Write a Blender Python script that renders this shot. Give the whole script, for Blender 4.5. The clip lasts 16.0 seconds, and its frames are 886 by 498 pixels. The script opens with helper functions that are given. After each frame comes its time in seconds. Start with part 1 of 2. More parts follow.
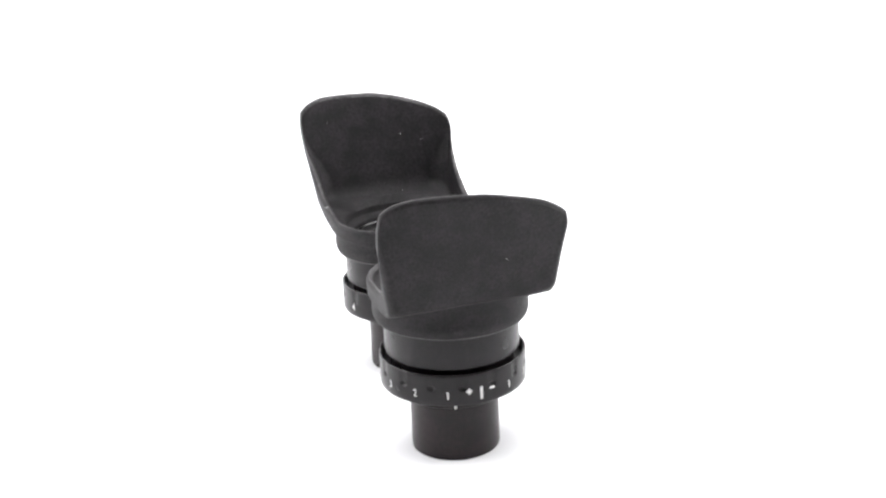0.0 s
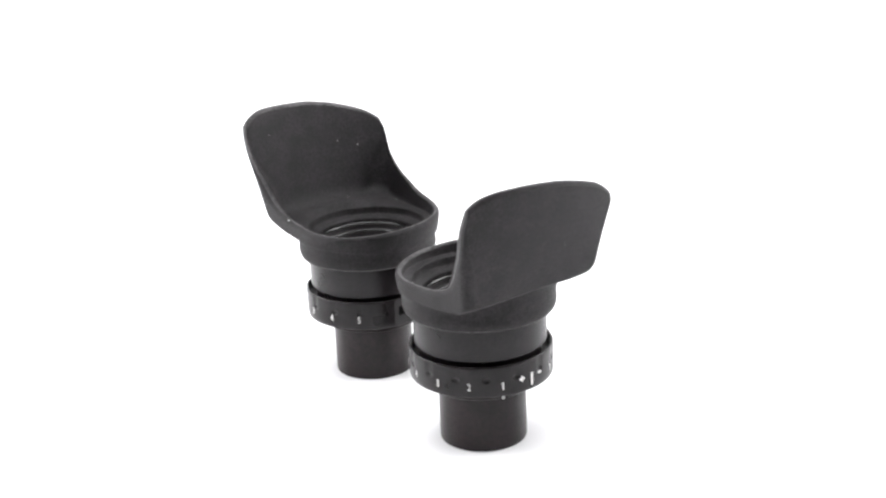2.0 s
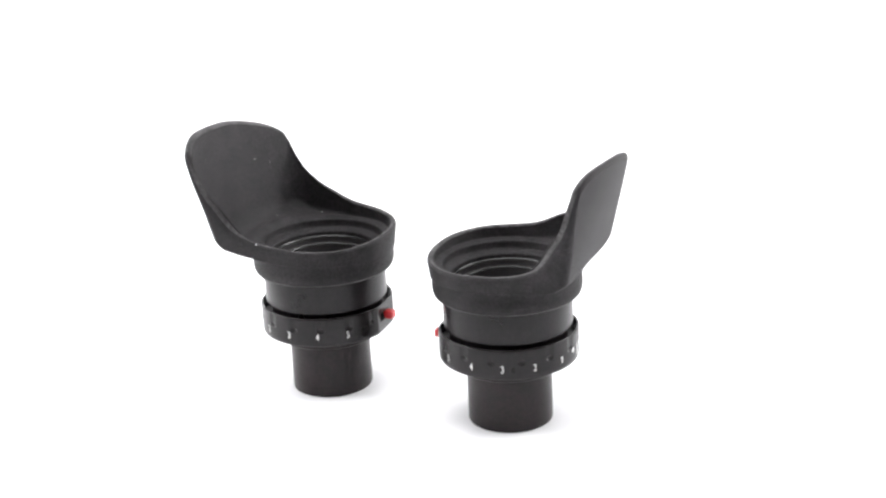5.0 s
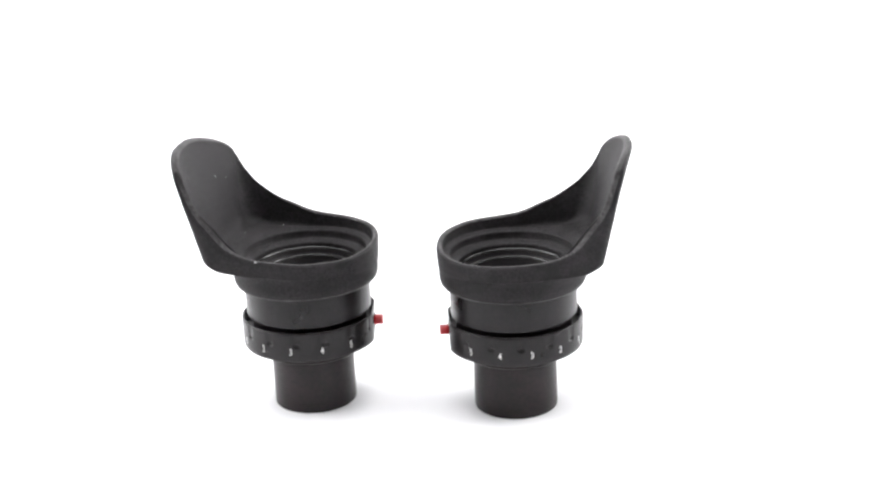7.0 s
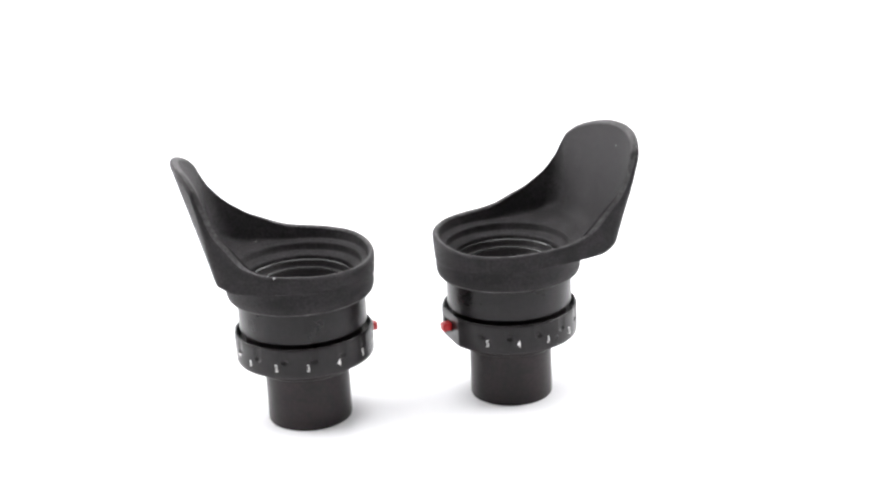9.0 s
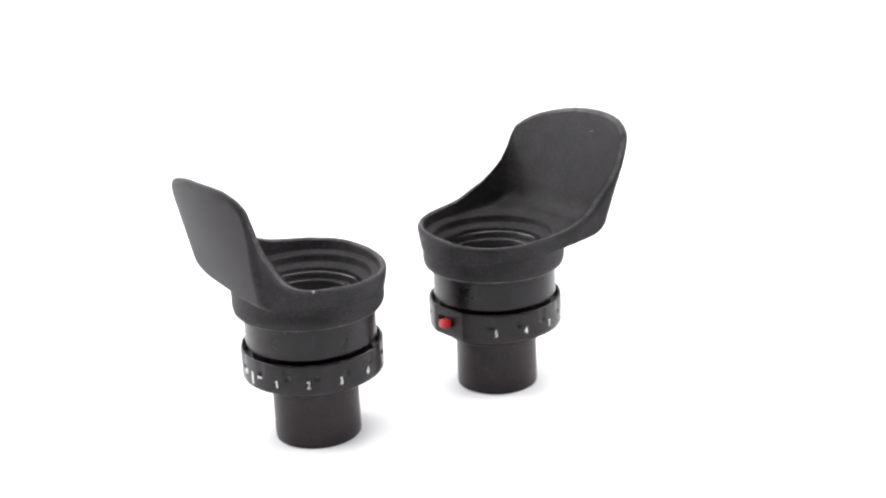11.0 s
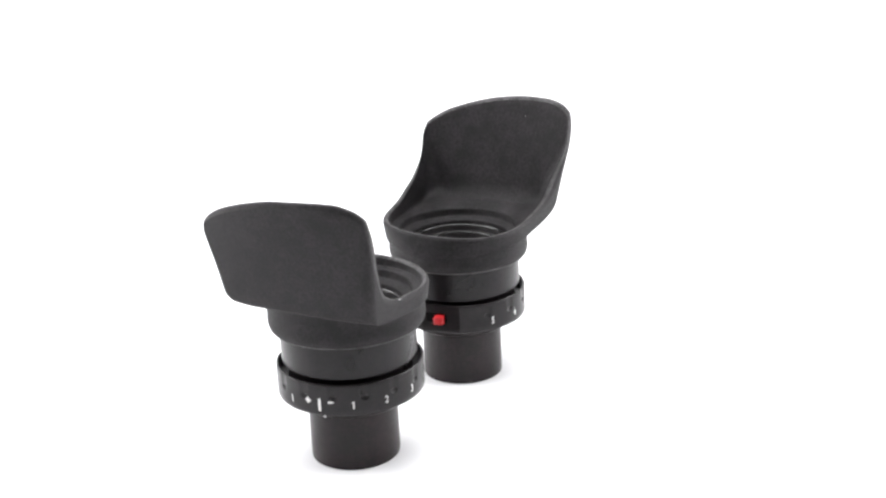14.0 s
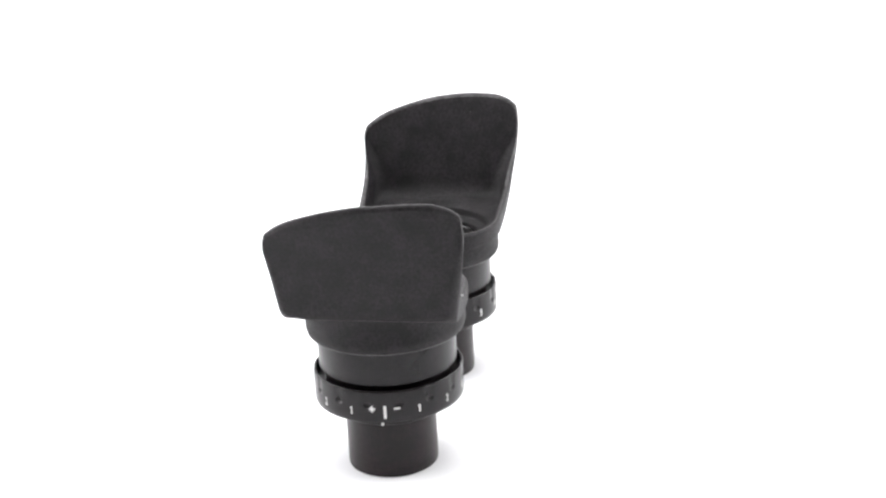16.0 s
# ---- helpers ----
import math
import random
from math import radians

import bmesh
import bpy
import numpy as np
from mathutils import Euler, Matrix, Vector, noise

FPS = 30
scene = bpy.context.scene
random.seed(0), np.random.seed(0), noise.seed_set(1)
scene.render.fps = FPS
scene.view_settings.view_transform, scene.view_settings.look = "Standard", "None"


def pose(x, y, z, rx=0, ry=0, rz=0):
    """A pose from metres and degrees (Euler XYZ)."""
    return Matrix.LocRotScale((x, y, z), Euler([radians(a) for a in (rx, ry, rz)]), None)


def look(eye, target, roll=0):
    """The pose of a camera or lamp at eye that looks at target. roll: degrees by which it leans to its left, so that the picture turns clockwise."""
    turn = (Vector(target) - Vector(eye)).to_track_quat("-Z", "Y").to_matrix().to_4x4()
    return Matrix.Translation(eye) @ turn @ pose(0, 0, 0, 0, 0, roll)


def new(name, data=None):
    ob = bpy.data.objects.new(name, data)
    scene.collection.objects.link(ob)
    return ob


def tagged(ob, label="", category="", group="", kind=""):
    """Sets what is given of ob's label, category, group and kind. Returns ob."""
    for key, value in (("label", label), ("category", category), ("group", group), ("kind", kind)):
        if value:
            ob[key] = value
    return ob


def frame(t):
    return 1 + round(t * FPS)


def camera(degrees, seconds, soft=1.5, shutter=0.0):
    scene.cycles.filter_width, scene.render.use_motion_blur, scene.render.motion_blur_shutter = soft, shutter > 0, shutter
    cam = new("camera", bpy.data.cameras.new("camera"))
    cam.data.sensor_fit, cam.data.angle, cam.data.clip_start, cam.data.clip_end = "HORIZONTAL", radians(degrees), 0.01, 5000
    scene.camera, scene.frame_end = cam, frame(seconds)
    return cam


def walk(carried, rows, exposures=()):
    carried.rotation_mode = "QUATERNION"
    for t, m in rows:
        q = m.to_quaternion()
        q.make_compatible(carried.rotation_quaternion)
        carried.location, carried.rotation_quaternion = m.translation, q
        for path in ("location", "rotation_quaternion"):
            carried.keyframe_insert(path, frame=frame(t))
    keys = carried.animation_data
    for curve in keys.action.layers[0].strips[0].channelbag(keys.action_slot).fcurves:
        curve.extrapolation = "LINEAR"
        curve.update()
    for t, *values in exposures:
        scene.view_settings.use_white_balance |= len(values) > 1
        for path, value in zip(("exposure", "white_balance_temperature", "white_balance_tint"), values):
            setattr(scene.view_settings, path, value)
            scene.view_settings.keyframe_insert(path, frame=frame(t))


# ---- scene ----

# ---------------------------------------------------------------- camera
cam = camera(37.574, 16.0, soft=2.4)
EYE = pose(0.0, -0.43509, 0.20576, 90 - 18.642, 0, -1.112) @ pose(0, 0, 0, 0, 0, -2.577)
walk(cam, [(0.0, EYE), (16.0, EYE)], exposures=[(0.0, 0.0), (16.0, 0.0)])

# ---------------------------------------------------------------- light of the white studio tent
world = bpy.data.worlds.new("studio")
scene.world = world
world.use_nodes = True
world.node_tree.nodes["Background"].inputs["Color"].default_value = (0.98, 0.975, 1.0, 1)
world.node_tree.nodes["Background"].inputs["Strength"].default_value = 0.2


def softbox(name, m, sx, sy, watts, colour=(1.0, 0.993, 1.0)):
    d = bpy.data.lights.new(name, "AREA")
    d.shape, d.size, d.size_y, d.energy, d.color = "RECTANGLE", sx, sy, watts, colour
    ob = new(name, d)
    ob.matrix_world = m
    return ob


softbox("overhead_softbox", look((-0.06, 0.0, 0.95), (-0.06, 0.0, 0)), 0.9, 0.9, 9.4)
softbox("side_softbox", look((-0.72, 0.16, 0.42), (0, 0.05, 0.06)), 0.6, 0.6, 6.8)
softbox("side_softbox", look((0.72, 0.16, 0.42), (0, 0.05, 0.06)), 0.6, 0.6, 6.8)


# ---------------------------------------------------------------- materials
def material(name, colour, rough, metal=0.0, spots=None, scale=900.0, bump=0.0, bscale=4000.0, rvar=0.08, spec=0.5):
    """A worn dark or white surface: base colour varied at two scales, roughness varied, fine relief. Scales are per metre."""
    m = bpy.data.materials.new(name)
    m.use_nodes = True
    nt = m.node_tree
    bs = nt.nodes["Principled BSDF"]
    co = nt.nodes.new("ShaderNodeTexCoord")

    def noise_at(sc, detail=4.0):
        n = nt.nodes.new("ShaderNodeTexNoise")
        n.inputs["Scale"].default_value = sc
        n.inputs["Detail"].default_value = detail
        nt.links.new(co.outputs["Object"], n.inputs["Vector"])
        return n

    big, fine = noise_at(scale * 0.12), noise_at(scale)
    mix = nt.nodes.new("ShaderNodeMix")
    mix.data_type = "RGBA"
    mix.inputs["A"].default_value = (*colour, 1)
    mix.inputs["B"].default_value = (*(spots or [c * 1.35 for c in colour]), 1)
    mul = nt.nodes.new("ShaderNodeMath")
    mul.operation = "MULTIPLY"
    nt.links.new(big.outputs["Fac"], mul.inputs[0])
    nt.links.new(fine.outputs["Fac"], mul.inputs[1])
    ramp = nt.nodes.new("ShaderNodeMapRange")
    ramp.inputs["From Min"].default_value, ramp.inputs["From Max"].default_value = 0.16, 0.36
    nt.links.new(mul.outputs[0], ramp.inputs["Value"])
    nt.links.new(ramp.outputs["Result"], mix.inputs["Factor"])
    nt.links.new(mix.outputs["Result"], bs.inputs["Base Color"])
    rr = nt.nodes.new("ShaderNodeMapRange")
    rr.inputs["To Min"].default_value, rr.inputs["To Max"].default_value = max(rough - rvar, 0.02), rough + rvar
    nt.links.new(big.outputs["Fac"], rr.inputs["Value"])
    nt.links.new(rr.outputs["Result"], bs.inputs["Roughness"])
    bs.inputs["Metallic"].default_value = metal
    bs.inputs["Specular IOR Level"].default_value = spec
    if bump:
        g = noise_at(bscale, 3.0)
        b = nt.nodes.new("ShaderNodeBump")
        b.inputs["Strength"].default_value = bump
        b.inputs["Distance"].default_value = 0.0002
        nt.links.new(g.outputs["Fac"], b.inputs["Height"])
        nt.links.new(b.outputs["Normal"], bs.inputs["Normal"])
    return m


RUBBER = material("black_rubber", (0.0036, 0.0029, 0.0034), 0.66, spots=(0.0160, 0.0138, 0.0154), bump=0.7, bscale=2200, scale=1100, spec=0.3)
# paler rubber: rubbed edges with their sheen put into the colour
RUBBED_SHEEN = material("rubbed_rubber_sheen", (0.016, 0.015, 0.0155), 0.58, spots=(0.075, 0.071, 0.073), bump=0.5, bscale=2200, scale=900, spec=0.35)
ANODIZED = material("black_anodized_metal", (0.0058, 0.0048, 0.0054), 0.30, spots=(0.0105, 0.0088, 0.0098), bump=0.12, bscale=3000, spec=0.27)
TUBE = material("bronzed_black_metal", (0.0090, 0.0066, 0.0071), 0.36, spots=(0.0185, 0.0125, 0.0135), bump=0.16, bscale=3000, scale=700, spec=0.25)
RING = material("black_ring_metal", (0.0078, 0.0066, 0.0072), 0.30, spots=(0.0125, 0.0102, 0.0112), bump=0.06, bscale=3000, scale=600, spec=0.25)
SLOT_SHADE = material("dull_black", (0.0016, 0.0015, 0.0015), 0.85, spec=0.08)
GLOSSY = material("glossy_black_metal", (0.007, 0.0065, 0.0065), 0.23, rvar=0.06, spec=0.55)
PAINT = material("white_paint", (0.74, 0.73, 0.72), 0.5, spots=(0.62, 0.61, 0.6))
RED = material("red_plastic", (0.42, 0.010, 0.014), 0.38, spots=(0.5, 0.014, 0.018), rvar=0.05)
DUST = material("pale_dust", (0.5, 0.5, 0.5), 0.8)
WHITE = material("white_sweep_paper", (0.835, 0.835, 0.845), 0.75, spots=(0.855, 0.855, 0.86), scale=60, bump=0.03, bscale=900)
DARK_ROOM = material("unseen_dark_wall", (0.05, 0.05, 0.052), 0.95, spots=(0.07, 0.07, 0.07), scale=60, bump=0.05, bscale=1200)
CLOTH = material("white_tent_cloth", (0.85, 0.855, 0.86), 0.9, spots=(0.88, 0.88, 0.88), scale=80, bump=0.05, bscale=1500)
STEP = material("satin_black_metal", (0.010, 0.0092, 0.0096), 0.5, spots=(0.016, 0.0148, 0.0154), spec=0.33)
GLASS = material("coated_lens_glass", (0.004, 0.004, 0.006), 0.04, rvar=0.02, spec=0.7)


# ---------------------------------------------------------------- mesh helpers
def mesh_of(name, verts, faces, mat, smooth=True, sharp=40):
    me = bpy.data.meshes.new(name)
    me.from_pydata([tuple(v) for v in verts], [], faces)
    me.materials.append(mat)
    bm = bmesh.new()
    bm.from_mesh(me)
    bmesh.ops.recalc_face_normals(bm, faces=bm.faces)
    for f in bm.faces:
        f.smooth = smooth
    for e in bm.edges:
        if len(e.link_faces) == 2 and e.calc_face_angle(0) > radians(sharp):
            e.smooth = False
    bm.to_mesh(me)
    bm.free()
    return me


def part(name, me, parent, label=""):
    ob = new(name, me)
    ob.parent = parent
    if label:
        tagged(ob, label)
    return ob


def sheet(rows, closed=True):
    """Faces between loops of equal length."""
    n, f = len(rows[0]), []
    for j in range(len(rows) - 1):
        for i in range(n if closed else n - 1):
            k = (i + 1) % n
            f.append((j * n + i, j * n + k, (j + 1) * n + k, (j + 1) * n + i))
    return [v for r in rows for v in r], f


def lathe(name, profile, mat, n=128, shape=None, cap0=False, cap1=False, sharp=32):
    """A body turned round z from (radius, height) pairs in millimetres; shape(angle, r, z) may change the radius."""
    rows = []
    for r, z in profile:
        rows.append([((q := (shape(2 * math.pi * i / n, r, z) if shape else r)) * math.cos(2 * math.pi * i / n) / 1000,
                      q * math.sin(2 * math.pi * i / n) / 1000, z / 1000) for i in range(n)])
    v, f = sheet(rows)
    if cap0:
        f.append(tuple(range(n)))
    if cap1:
        f.append(tuple(range(len(v) - n, len(v))))
    return mesh_of(name, v, f, mat, sharp=sharp)


def glide(xs, ys, x):
    """Monotone cubic through (xs, ys)."""
    n = len(xs)
    d = [(ys[i + 1] - ys[i]) / (xs[i + 1] - xs[i]) for i in range(n - 1)]
    t = [d[0]] + [0 if d[i - 1] * d[i] <= 0 else 2 * d[i - 1] * d[i] / (d[i - 1] + d[i]) for i in range(1, n - 1)] + [d[-1]]
    x = min(max(x, xs[0]), xs[-1])
    i = max(k for k in range(n - 1) if xs[k] <= x)
    h = xs[i + 1] - xs[i]
    p = (x - xs[i]) / h
    return ((1 + 2 * p) * (1 - p) ** 2 * ys[i] + p * (1 - p) ** 2 * h * t[i]
            + p * p * (3 - 2 * p) * ys[i + 1] + p * p * (p - 1) * h * t[i + 1])


# ---------------------------------------------------------------- the white sweep and the tent round it
def sweep():
    path = [(-1.0, 0.0), (-0.5, 0.0), (0.0, 0.0), (0.25, 0.0), (0.42, 0.0)]
    path += [(0.42 + 0.33 * math.sin(a), 0.33 - 0.33 * math.cos(a)) for a in (radians(k * 6) for k in range(1, 16))]
    path += [(0.75, 0.7), (0.75, 1.15)]
    xs = [-0.85 + 0.17 * i for i in range(11)]
    v, f = sheet([[(x, y, z) for x in xs] for y, z in path], closed=False)
    ob = new("backdrop", mesh_of("backdrop", v, f, WHITE))
    sol = ob.modifiers.new("thickness", "SOLIDIFY")
    sol.thickness, sol.offset = 0.002, 1
    return tagged(ob, "seamless white paper sweep of floor and curved back", "backdrop", kind="structure")


def slab(name, x0, x1, y0, y1, z0, z1, mat):
    v = [(x, y, z) for z in (z0, z1) for y in (y0, y1) for x in (x0, x1)]
    f = [(0, 1, 3, 2), (4, 6, 7, 5), (0, 4, 5, 1), (2, 3, 7, 6), (0, 2, 6, 4), (1, 5, 7, 3)]
    return new(name, mesh_of(name, v, f, mat, smooth=False))


sweep()
for nm, box in (("wall_west", (-0.87, -0.855, -1.0, 0.76, -0.02, 1.15)), ("wall_east", (0.855, 0.87, -1.0, 0.76, -0.02, 1.15)),
                ("wall_south", (-0.87, 0.87, -1.02, -1.003, -0.02, 1.15)), ("ceiling", (-0.87, 0.87, -1.02, 0.76, 1.153, 1.17))):
    # the south wall is an unseen addition, dark so the metal mirrors dark
    dark = nm == "wall_south"
    tagged(slab(nm, *box, DARK_ROOM if dark else CLOTH), "plain unseen dark wall added behind the camera" if dark else "plain white cloth panel of a photo tent",
           "curtain" if dark else "tent wall", kind="structure")


# ---------------------------------------------------------------- eyecup: a round collar that opens into a D-shaped bowl with a tall wing
def section(g, s, z, off=0.0, rc=1.6, side=1.0):
    """The bowl's outline at height z (mm). s from -1 to 1: 0 is the low side, 1 and -1 meet at the middle of the wing.
    g: the wing's reach and lean, its bow and how that grows, half width and flare on both sides, skew, fall of the flare. off: depth below the outer face, of which the sides take the share named side."""
    k, h = abs(s), min(max(z - 75, -16), 26)
    R = 27.1 + 0.03 * (z - 60) - off
    # the low end is nearly round at its foot and squarer, with two soft corners, at its rim
    square = 2 + 0.22 * min(max((z - 54) / 7, 0.0), 1.0)
    # the wing's lower edge is turned under, most of all at its two corners
    rc += 1.6 * min(max((84 - z) / 10, 0.0), 1.0)
    corner = math.exp(-((k - 0.68) / 0.10) ** 2)
    turn = 1.0 + (2.2 if s >= 0 else 4.0) * corner
    under = min(max((glide(*FOOT, k) + turn - z) / turn, 0.0), 0.97)
    under = 1 - math.sqrt(1 - under * under)
    U = g[0] + g[1] * h - turn * 0.9 * under - off
    W = (g[4] + g[5] * h + g[9] * max(h, 0) ** 2 / 10 if s >= 0 else g[6] + g[7] * h) - off * side - (0.8 if s >= 0 else 3.0) * corner * under
    bow = max(g[2] + g[3] * h, 0.3)
    edge = U + bow * (1 - ((W - rc) / W) ** 2)
    if k < 0.36:
        a = math.pi - k / 0.36 * math.pi / 2
        u = -(R - 0.6) * abs(math.cos(a)) ** (2 / square)
        v = R * abs(math.sin(a)) ** (2 / square)
    elif k < 0.62:
        p = (k - 0.36) / 0.26
        u, v = p * (edge - rc), R + (W - R) * (0.7 * p + 0.3 * p * p * (3 - 2 * p))
    elif k < 0.76:
        a = (1 - (k - 0.62) / 0.14) * math.pi / 2
        u, v = edge - rc + rc * math.cos(a), W - rc + rc * math.sin(a)
    else:
        v = (W - rc) * (1 - (k - 0.76) / 0.24)
        u = U + bow * (1 - (v / W) ** 2)
    v = v if s >= 0 else -v
    return u + g[8] * (v if v > 0 else 0.4 * v) * max(0.0, u / edge), v


WING_A = (31.3, 0.168, 2.8, 0.097, 29.8, 0.155, 28.6, 0.105, 0.014, -0.010)
WING_B = (32.35, 0.176, 1.95, 0.118, 30.75, 0.172, 28.15, 0.115, 0.042, -0.030)
RIM_HIGH_A = ([0, 0.1, 0.2, 0.3, 0.36, 0.44, 0.482, 0.56, 0.585, 0.605, 0.62, 0.655, 0.69, 0.725, 0.76, 0.79, 0.82, 0.85, 0.9, 1.0],
              [62.1, 61.5, 61.1, 61.2, 61.5, 62.3, 63.0, 66.2, 69.2, 73.6, 78.4, 84.9, 90.0, 93.2, 95.9, 98.4, 99.7, 100.2, 100.2, 99.5])
RIM_HIGH_B = (RIM_HIGH_A[0], RIM_HIGH_A[1][:13] + [92.9, 95.8, 98.3, 99.4, 99.8, 99.7, 98.8])
RIM_LOW_A = ([0, 0.1, 0.2, 0.3, 0.36, 0.422, 0.46, 0.49, 0.56, 0.59, 0.605, 0.62, 0.655, 0.69, 0.725, 0.76, 0.79, 0.82, 0.9, 1.0],
             [62.1, 62.6, 62.9, 63.3, 64.1, 66.3, 68.1, 69.2, 73.6, 76.5, 79.0, 81.6, 84.6, 86.7, 88.0, 89.6, 91.8, 93.7, 96.9, 99.5])
RIM_LOW_B = (RIM_LOW_A[0], RIM_LOW_A[1][:9] + [76.4, 78.8, 81.3, 84.1, 85.9, 87.3, 88.9, 91.0, 92.9, 96.0, 98.8])
FOOT = ([0, 0.1, 0.2, 0.3, 0.36, 0.45, 0.55, 0.62, 0.69, 0.78, 1.0], [53.7, 54.3, 55.2, 55.7, 55.8, 56.4, 57.6, 58.6, 59.5, 60.3, 60.9])
FLOOR = ([0, 0.36, 0.6, 0.72, 1.0], [58.7, 58.9, 59.9, 60.5, 60.7])


def eyecup(sign, g, high, low):
    cols = []
    n = 150
    for i in range(-n, n):
        cols.append(i / n)
    rim = [glide(*(high if s >= 0 else low), abs(s)) for s in cols]
    # ease the rim's line along its length, so that the wing's corners are round
    line = [(*section(g, s, z), z) for s, z in zip(cols, rim)]
    run = [0.0]
    for a, b in zip(line, line[1:]):
        run.append(run[-1] + math.dist(a, b))
    whole = run[-1] + math.dist(line[-1], line[0])
    eased = []
    for i in range(2 * n):
        top = total = 0.0
        for j in range(-30, 31):
            k = (i + j) % (2 * n)
            gap = abs(run[k] - run[i])
            gap = min(gap, whole - gap)
            w = math.exp(-(gap / 3.0) ** 2) * ((run[(k + 1) % (2 * n)] - run[k - 1]) % whole)
            top += w * rim[k]
            total += w
        eased.append(top / total)
    # cast rubber is never quite true: a slight waver along the rim
    rim = [z + 0.22 * noise.noise((s * 9.0, sign * 3.0, 1.5)) + 0.10 * noise.noise((s * 31.0, sign * 3.0, 7.5)) for s, z in zip(cols, eased)]
    foot = [glide(*FOOT, abs(s)) for s in cols]
    floor_ = [glide(*FLOOR, abs(s)) for s in cols]
    T = 2.1
    fillet = [0.35 + 1.5 * glide([0, 0.34, 0.52, 1], [0, 0, 1, 1], abs(s)) + 4.6 * glide([0, 0.6, 0.82, 1], [0, 0, 1, 1], abs(s)) for s in cols]
    rows = []

    def row(fn):
        rows.append([(u / 1000, sign * v / 1000, z / 1000) for u, v, z in (fn(i, s) for i, s in enumerate(cols))])

    def angle(s, z):
        u, v = section(g, s, z)
        return math.atan2(v, u)

    def circle(r, z):
        row(lambda i, s: (r * math.cos(angle(s, 60)), r * math.sin(angle(s, 60)), z))

    # collar, from its lower lip upward
    for r, z in ((21.6, 50.0), (21.6, 47.6), (22.7, 47.2), (24.1, 47.1), (24.9, 47.4), (25.5, 48.1), (25.9, 49.3), (26.05, 50.5), (26.0, 51.8), (25.9, 52.6)):
        circle(r, z)

    def blend(w, drop):
        def fn(i, s):
            u, v = section(g, s, foot[i])
            a = angle(s, 60)
            return (u * w + 25.9 * math.cos(a) * (1 - w), v * w + 25.9 * math.sin(a) * (1 - w), 52.9 + (foot[i] - 52.9) * drop)
        return fn

    row(blend(0.03, 0.4))
    row(blend(0.12, 0.75))
    row(blend(0.30, 0.93))
    row(blend(0.60, 0.99))
    row(blend(0.94, 1.0))
    row(lambda i, s: (*section(g, s, foot[i] + 0.12), foot[i] + 0.12))
    row(lambda i, s: (*section(g, s, foot[i] + 0.5), foot[i] + 0.5))
    # outside of the bowl
    for k in range(1, 25):
        row(lambda i, s, k=k: (*section(g, s, (z := foot[i] + 0.8 + (rim[i] - 1.7 - foot[i] - 0.8) * (k / 24) ** 1.8)), z))
    # up the free edges of the wing the plate has no returned lip
    def free(s, z):
        p = min(max((z - 67) / 20, 0.0), 1.0) * min(max((abs(s) - 0.5) / 0.1, 0.0), 1.0)
        return p * p * (3 - 2 * p)

    def lip(i, s):
        return 1 - 0.9 * free(s, rim[i])

    def hollow(s, z):
        return 5.0 - 3.2 * free(s, z), 1 - 0.9 * free(s, z)

    def thick(s, z):
        return 1 + 0.4 * free(s, z)

    # rounded rim, its crown paler: wear and edge highlight in one colour
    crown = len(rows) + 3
    for o, d in ((0.06, 1.15), (0.2, 0.72), (0.45, 0.34), (0.8, 0.09), (1.15, 0.0), (1.55, 0.1), (1.9, 0.42), (2.1, 0.9)):
        row(lambda i, s, o=o, d=d: (*section(g, s, rim[i] - d * thick(s, rim[i]), o * thick(s, rim[i]), 1.6 + o * 0.9 * lip(i, s), lip(i, s)), rim[i] - d * thick(s, rim[i])))
    # inside down to the floor
    def inside(i, s, w):
        top = rim[i] - 0.9 * thick(s, rim[i])
        z = top + (floor_[i] - top) * w
        bend = min(max(1 - (z - floor_[i]) / fillet[i], 0.0), 1.0)
        deep = T * (1 + 0.4 * free(s, rim[i]) * max(0.0, 1 - 1.6 * w)) + 0.3 * w + 0.55 * fillet[i] * (1 - math.sqrt(1 - 0.96 * bend * bend))
        return (*section(g, s, z, deep, *hollow(s, z)), z)

    for k in range(1, 25):
        row(lambda i, s, w=1 - (1 - k / 24) ** 1.6: inside(i, s, w))

    def inner(w, lift):
        def fn(i, s):
            u, v, _ = inside(i, s, 1.0)
            a = angle(s, 60)
            return (u * (1 - w) + 22.2 * math.cos(a) * w, v * (1 - w) + 22.2 * math.sin(a) * w, floor_[i] * (1 - lift) + 58.1 * lift)
        return fn

    for w, l in ((0.06, 0.03), (0.16, 0.11), (0.3, 0.25), (0.5, 0.48), (0.7, 0.71), (0.88, 0.91), (1.0, 1.0)):
        row(inner(w, l))
    for r, z in ((22.05, 57.95), (21.95, 57.7), (21.9, 55.8), (21.75, 55.55), (21.5, 55.4), (21.0, 55.2), (19.3, 54.3), (19.0, 54.0), (18.95, 53.4), (18.95, 50.5)):
        circle(r, z)
    v, f = sheet(rows)
    me = mesh_of("eyecup", v, f, RUBBER, sharp=48)
    me.materials.append(RUBBED_SHEEN)
    # the collar's lower lip and the rim's crown get the painted edge light
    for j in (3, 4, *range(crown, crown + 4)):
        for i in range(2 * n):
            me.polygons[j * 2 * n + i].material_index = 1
    return me


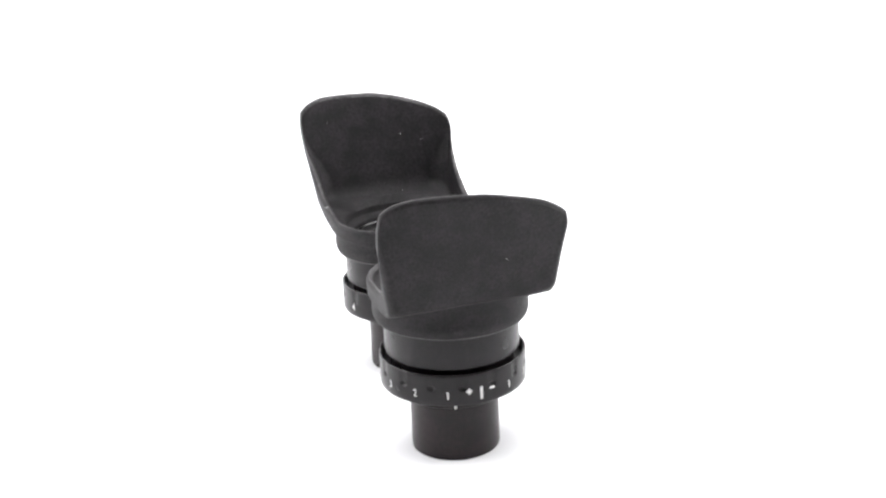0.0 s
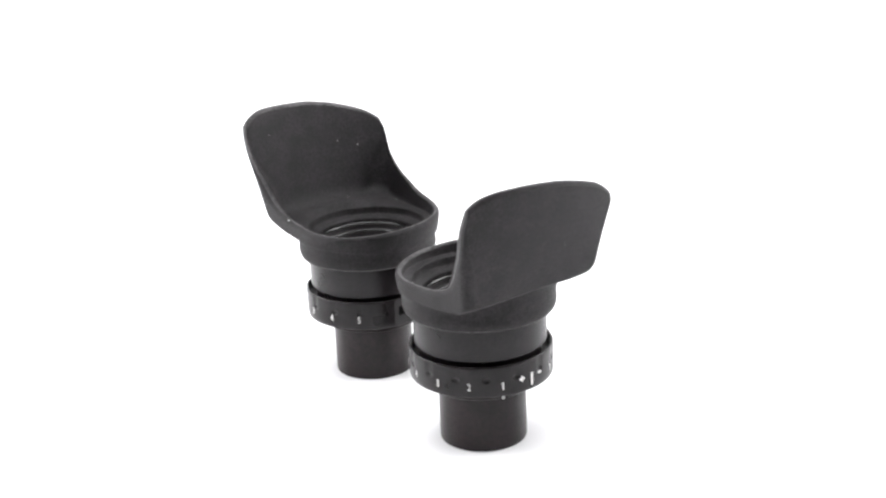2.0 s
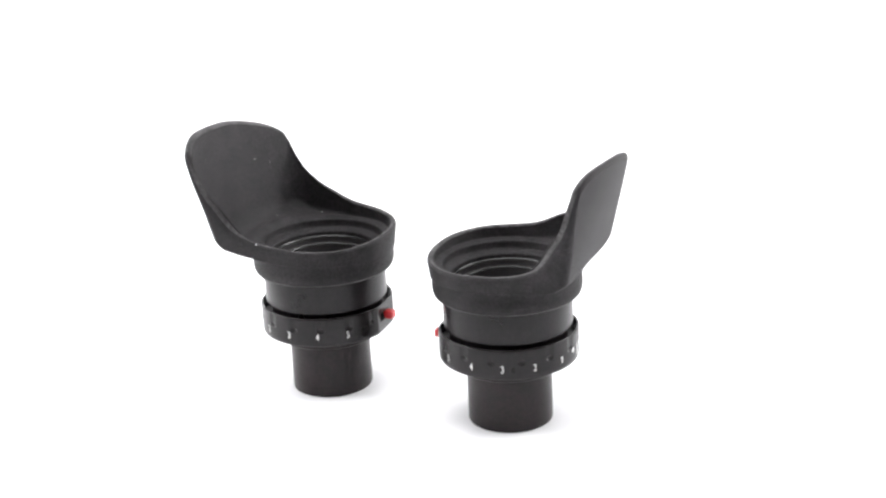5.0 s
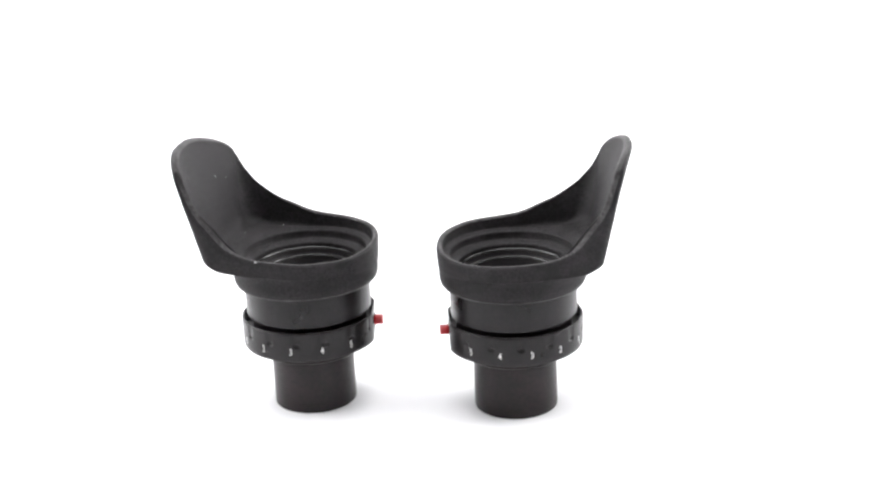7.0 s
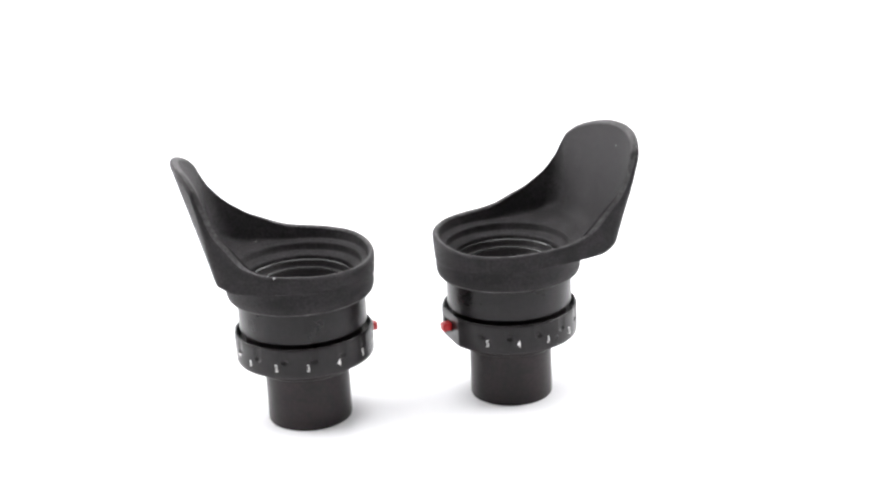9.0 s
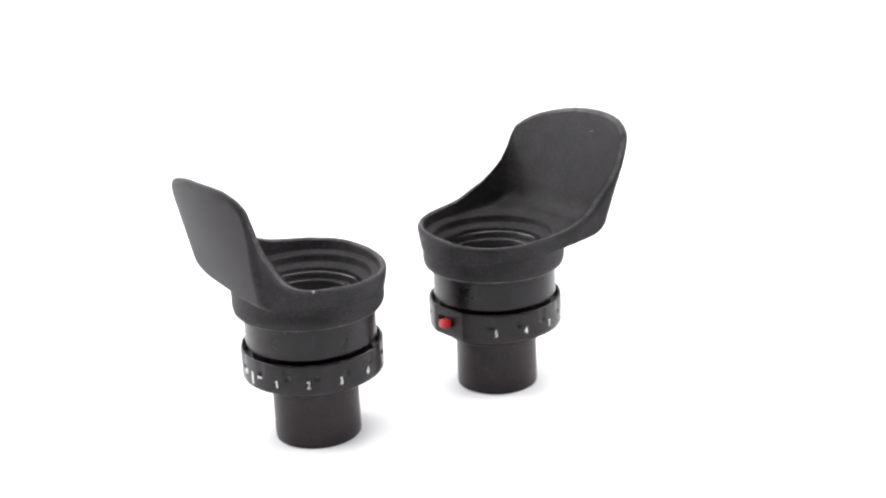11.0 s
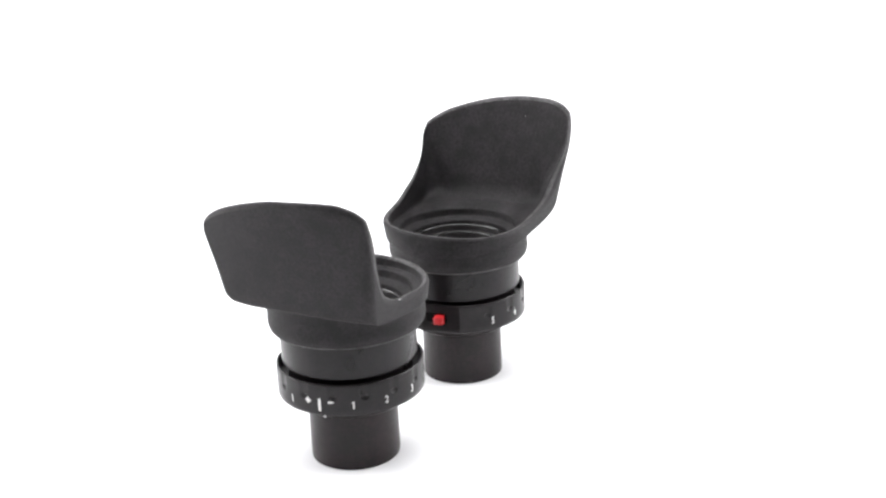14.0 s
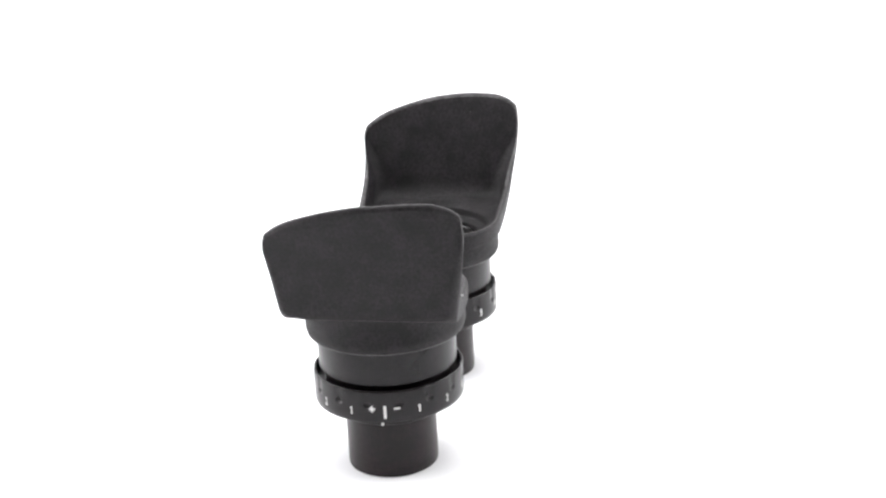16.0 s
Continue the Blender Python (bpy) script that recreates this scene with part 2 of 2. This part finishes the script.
# ---------------------------------------------------------------- writing on the ring
def wrapped(me, radius, a0, z0, sx, sy):
    """Bends a flat sign round the ring: its x runs round, its y up."""
    for v in me.vertices:
        a = a0 + v.co.x * sx / radius
        r = radius + v.co.z
        v.co = (r * math.cos(a) / 1000, r * math.sin(a) / 1000, (z0 + v.co.y * sy) / 1000)
    me.update()


def numeral(text, radius, a0, z0, parent):
    cu = bpy.data.curves.new("numeral", "FONT")
    cu.body, cu.size, cu.align_x, cu.extrude, cu.offset = text, 3.6, "CENTER", 0.05, 0.035
    cu.align_y = "CENTER"
    ob = bpy.data.objects.new("numeral", cu)
    scene.collection.objects.link(ob)
    me = bpy.data.meshes.new_from_object(ob.evaluated_get(bpy.context.evaluated_depsgraph_get()))
    bpy.data.objects.remove(ob)
    me.materials.clear()
    me.materials.append(PAINT)
    wrapped(me, radius, a0, z0, 0.70, 1.0)
    return part("numeral", me, parent, "white painted numeral")


def stroke(name, pieces, radius, a0, z0, parent, label):
    """Plain painted bars (x, y, width, height in mm) bent round the ring."""
    v, f = [], []
    for x, y, w, h in pieces:
        n, b = 6, len(v)
        for j in range(n + 1):
            for yy in (y - h / 2, y + h / 2):
                for zz in (-0.05, 0.05):
                    v.append((x - w / 2 + w * j / n, yy, zz))
        for j in range(n):
            p, q = b + 4 * j, b + 4 * j + 4
            f += [(p, q, q + 1, p + 1), (p + 2, p + 3, q + 3, q + 2), (p + 1, q + 1, q + 3, p + 3), (p, p + 2, q + 2, q)]
        f += [(b, b + 1, b + 3, b + 2), (b + 4 * n, b + 4 * n + 2, b + 4 * n + 3, b + 4 * n + 1)]
    me = mesh_of(name, v, f, PAINT, smooth=False)
    wrapped(me, radius, a0, z0, 1, 1)
    return part(name, me, parent, label)


def block(name, mat, w, d, h, bevel, segments=2):
    bm = bmesh.new()
    bmesh.ops.create_cube(bm, size=1.0)
    bmesh.ops.scale(bm, vec=(d / 1000, w / 1000, h / 1000), verts=bm.verts)
    bmesh.ops.bevel(bm, geom=bm.edges, offset=bevel / 1000, segments=segments, affect="EDGES", profile=0.5)
    me = bpy.data.meshes.new(name)
    for f in bm.faces:
        f.smooth = True
    bm.to_mesh(me)
    bm.free()
    me.materials.append(mat)
    return me


# ---------------------------------------------------------------- one eyepiece
def eyepiece(label, sign, wing, bar, red, mark, flutes, specks):
    """Angles in degrees from the wing's middle, counterclockwise from above."""
    thing = tagged(new("eyepiece"), label, "eyepiece", "pair of eyepieces")
    part("barrel", lathe("barrel", [(13.2, 0.3), (13.6, 0.0), (14.6, 0.0), (14.9, 0.12), (15.0, 0.45), (15.0, 10), (15.0, 19.6), (15.3, 19.9),
                                    (18.4, 20.7), (18.7, 21.0), (18.7, 24.4), (23.0, 24.5)], TUBE, cap0=True), thing, "smooth dark bronzed-black insertion tube")
    part("body", lathe("body", [(20.6, 24.6), (20.6, 35.7), (20.8, 35.9), (22.35, 36.0), (22.55, 36.2), (22.6, 36.6), (22.6, 47.0), (22.5, 48.2), (21.4, 48.4), (21.4, 50)], ANODIZED), thing,
         "satin black metal body")
    ring_gap = math.radians(red)

    def ring_shape(a, r, z):
        q = r
        d = (a - ring_gap + math.pi) % (2 * math.pi) - math.pi
        if r > 23.4 and abs(d) < 0.6:
            q = min(q, (23.4 + 0.42 * (r - 24.55)) / math.cos(d))
        # the flutes bite only into the outer skin
        if r > 24.2:
            g = (a - math.radians(flutes)) % (2 * math.pi / 15)
            g = min(g, 2 * math.pi / 15 - g) * 24.5
            if abs(d) > 0.42:
                depth = max(0.0, 1 - (g / 1.8) ** 2)
                q -= 0.22 * depth * min(max((z - 28.9) / 4.0, 0.0), 1.0)
                hole = max(0.0, 1 - (g / 1.35) ** 2 - ((z - 30.4) / 0.85) ** 2) ** 0.5
                q -= 0.5 * hole
        return q

    prof = [(23.0, 24.2), (23.7, 24.1), (24.25, 24.35), (24.5, 24.8), (24.55, 26.5), (24.55, 28.0)]
    prof += [(24.55, 28.8 + 0.2 * i) for i in range(13)]
    prof += [(24.55, 31.6), (24.55, 33.2), (24.55, 34.5), (24.46, 34.85), (24.3, 35.0), (24.05, 35.0), (23.8, 34.95), (23.65, 34.8), (23.55, 34.5), (23.5, 31.0), (20.7, 30.8)]
    ring = part("diopter_ring", lathe("diopter_ring", prof, RING, n=720, shape=ring_shape, sharp=38), thing, "black fluted dioptre ring with white numerals")
    for i in range(1, 6):
        for side in (-1, 1):
            at = math.radians(bar + side * 25.95 * i)
            if i == 1:
                stroke("numeral", [(0.08, 0, 0.46, 2.5), (-0.3, 0.9, 0.32, 0.36)], 24.58, at, 28.1, ring, "white painted numeral")
            else:
                numeral(str(i), 24.58, at, 28.1, ring)
    stroke("zero_bar", [(0, 0, 0.88, 4.3)], 24.58, math.radians(bar), 28.1, ring, "white painted zero bar")
    stroke("plus_sign", [(0, 0, 2.0, 0.68), (0, 0.67, 0.68, 0.66), (0, -0.67, 0.68, 0.66)], 24.58,
           math.radians(bar - 9.6), 29.2, ring, "white painted plus sign")
    stroke("minus_sign", [(0, 0, 1.9, 0.7)], 24.58, math.radians(bar + 8.9), 29.2, ring, "white painted minus sign")
    turn = Matrix.Rotation(ring_gap, 4, "Z")
    # a flush black plate, nothing cut in: its colour holds the slot's shade
    slot = part("slot", block("slot", SLOT_SHADE, 7.8, 0.4, 3.4, 0.1), ring, "flush black plate with the slot's shade in its colour")
    slot.matrix_basis = turn @ Matrix.Translation((0.02324, -0.0016, 0.0300))
    knob = part("slider", block("slider", RED, 3.5, 3.4, 2.9, 0.4), ring, "small bright red slider knob")
    knob.matrix_basis = turn @ Matrix.Translation((0.0250, 0.0, 0.0299))
    # index mark on the cone under the ring
    a = math.radians(mark)
    m = part("index_mark", block("index_mark", PAINT, 0.85, 0.25, 1.5, 0.05, 1), thing, "white index mark")
    m.matrix_basis = Matrix.Rotation(a, 4, "Z") @ Matrix.Translation((0.01865, 0, 0.0214))
    # inside of the bowl
    steps = [(18.9, 50.6), (18.8, 52.2), (18.6, 52.75), (18.3, 52.95), (18.0, 52.8), (17.8, 52.3), (17.6, 51.0), (17.4, 50.5), (15.7, 50.3),
             (15.55, 50.6), (15.3, 50.95), (15.0, 51.05), (14.75, 50.9), (14.6, 50.5), (14.3, 49.0), (13.9, 47.3)]
    lips = lathe("retaining_ring", steps, STEP, sharp=50)
    lips.materials.append(GLOSSY)
    for p in lips.polygons:
        p.material_index = 1 if p.index // 128 in (1, 2, 3, 4, 9, 10, 11, 12) else 0
    part("retaining_ring", lips, thing, "black stepped lens retaining ring with two glossy lips")
    dome = [(14.0 * math.sin(radians(b)) / math.sin(radians(20)), 47.4 + 34 * (math.cos(radians(b)) - math.cos(radians(20)))) for b in (20, 16, 12, 8, 4, 0.3)]
    part("lens", lathe("lens", dome, GLASS, n=64, cap1=True), thing, "dark coated eye lens")
    cup = part("eyecup", eyecup(sign, *wing), thing, "matt black rubber eyecup with tall side wing")
    for k, (u, v, z, size) in enumerate(specks):
        bm = bmesh.new()
        bmesh.ops.create_icosphere(bm, subdivisions=1, radius=size / 1000)
        rnd = random.Random(k)
        for w in bm.verts:
            w.co *= rnd.uniform(0.6, 1.2)
        me = bpy.data.meshes.new("dust_speck")
        bm.to_mesh(me)
        bm.free()
        me.materials.append(DUST)
        ob = part("dust_speck", me, cup, "tiny pale dust speck")
        ob.location = (u / 1000, sign * v / 1000, z / 1000)
    return thing


PIECE_A = eyepiece("black microscope eyepiece with winged rubber eyecup, index at zero", 1, (WING_A, RIM_HIGH_A, RIM_LOW_A), 7.4, 186.5, 2.8, 18.3,
                   [(33.25, -8.9, 83.0, 0.19), (11.0, 27.1, 62.55, 0.36), (23.3, -6.3, 62.5, 0.15), (34.0, 20.5, 90.4, 0.13), (31.6, -16.9, 80.3, 0.13), (12.8, -21.8, 60.4, 0.17)])
PIECE_B = eyepiece("black microscope eyepiece with winged rubber eyecup, index beside one", -1, (WING_B, RIM_HIGH_B, RIM_LOW_B), 4.3, 187.5, -16.0, -10.4,
                   [(34.0, -8.4, 75.5, 0.18), (36.2, 13.2, 92.7, 0.17)])


# ---------------------------------------------------------------- the slow turn of the pair
SPIN = ((0.0, -21.54), (0.5, -16.78), (1.0, -12.0), (1.5, -7.17), (2.0, -2.19), (2.5, 2.78), (3.0, 7.68), (3.5, 12.42), (4.0, 17.37),
        (4.5, 22.2), (5.0, 27.0), (5.5, 31.78), (6.0, 36.57), (6.5, 41.37), (7.0, 46.18), (7.5, 50.99), (8.0, 55.83), (8.5, 60.66),
        (9.0, 65.54), (9.5, 70.45), (10.0, 75.38), (10.5, 80.32), (11.0, 85.28), (11.5, 90.24), (12.0, 95.22), (12.5, 100.11), (13.0, 105.01),
        (13.5, 109.89), (14.0, 114.81), (14.5, 119.65), (15.0, 124.52), (15.5, 129.35), (16.0, 134.22))


def motions():
    for thing, x, y, heading in ((PIECE_A, -0.02080, 0.03694, 125.5), (PIECE_B, 0.02028, -0.02573, -53.0)):
        rows = []
        for t, a in SPIN:
            c, s = math.cos(radians(a)), math.sin(radians(a))
            rows.append((t, pose(c * x - s * y, s * x + c * y, 0.0, 0, 0, a + heading)))
        walk(thing, rows)


motions()
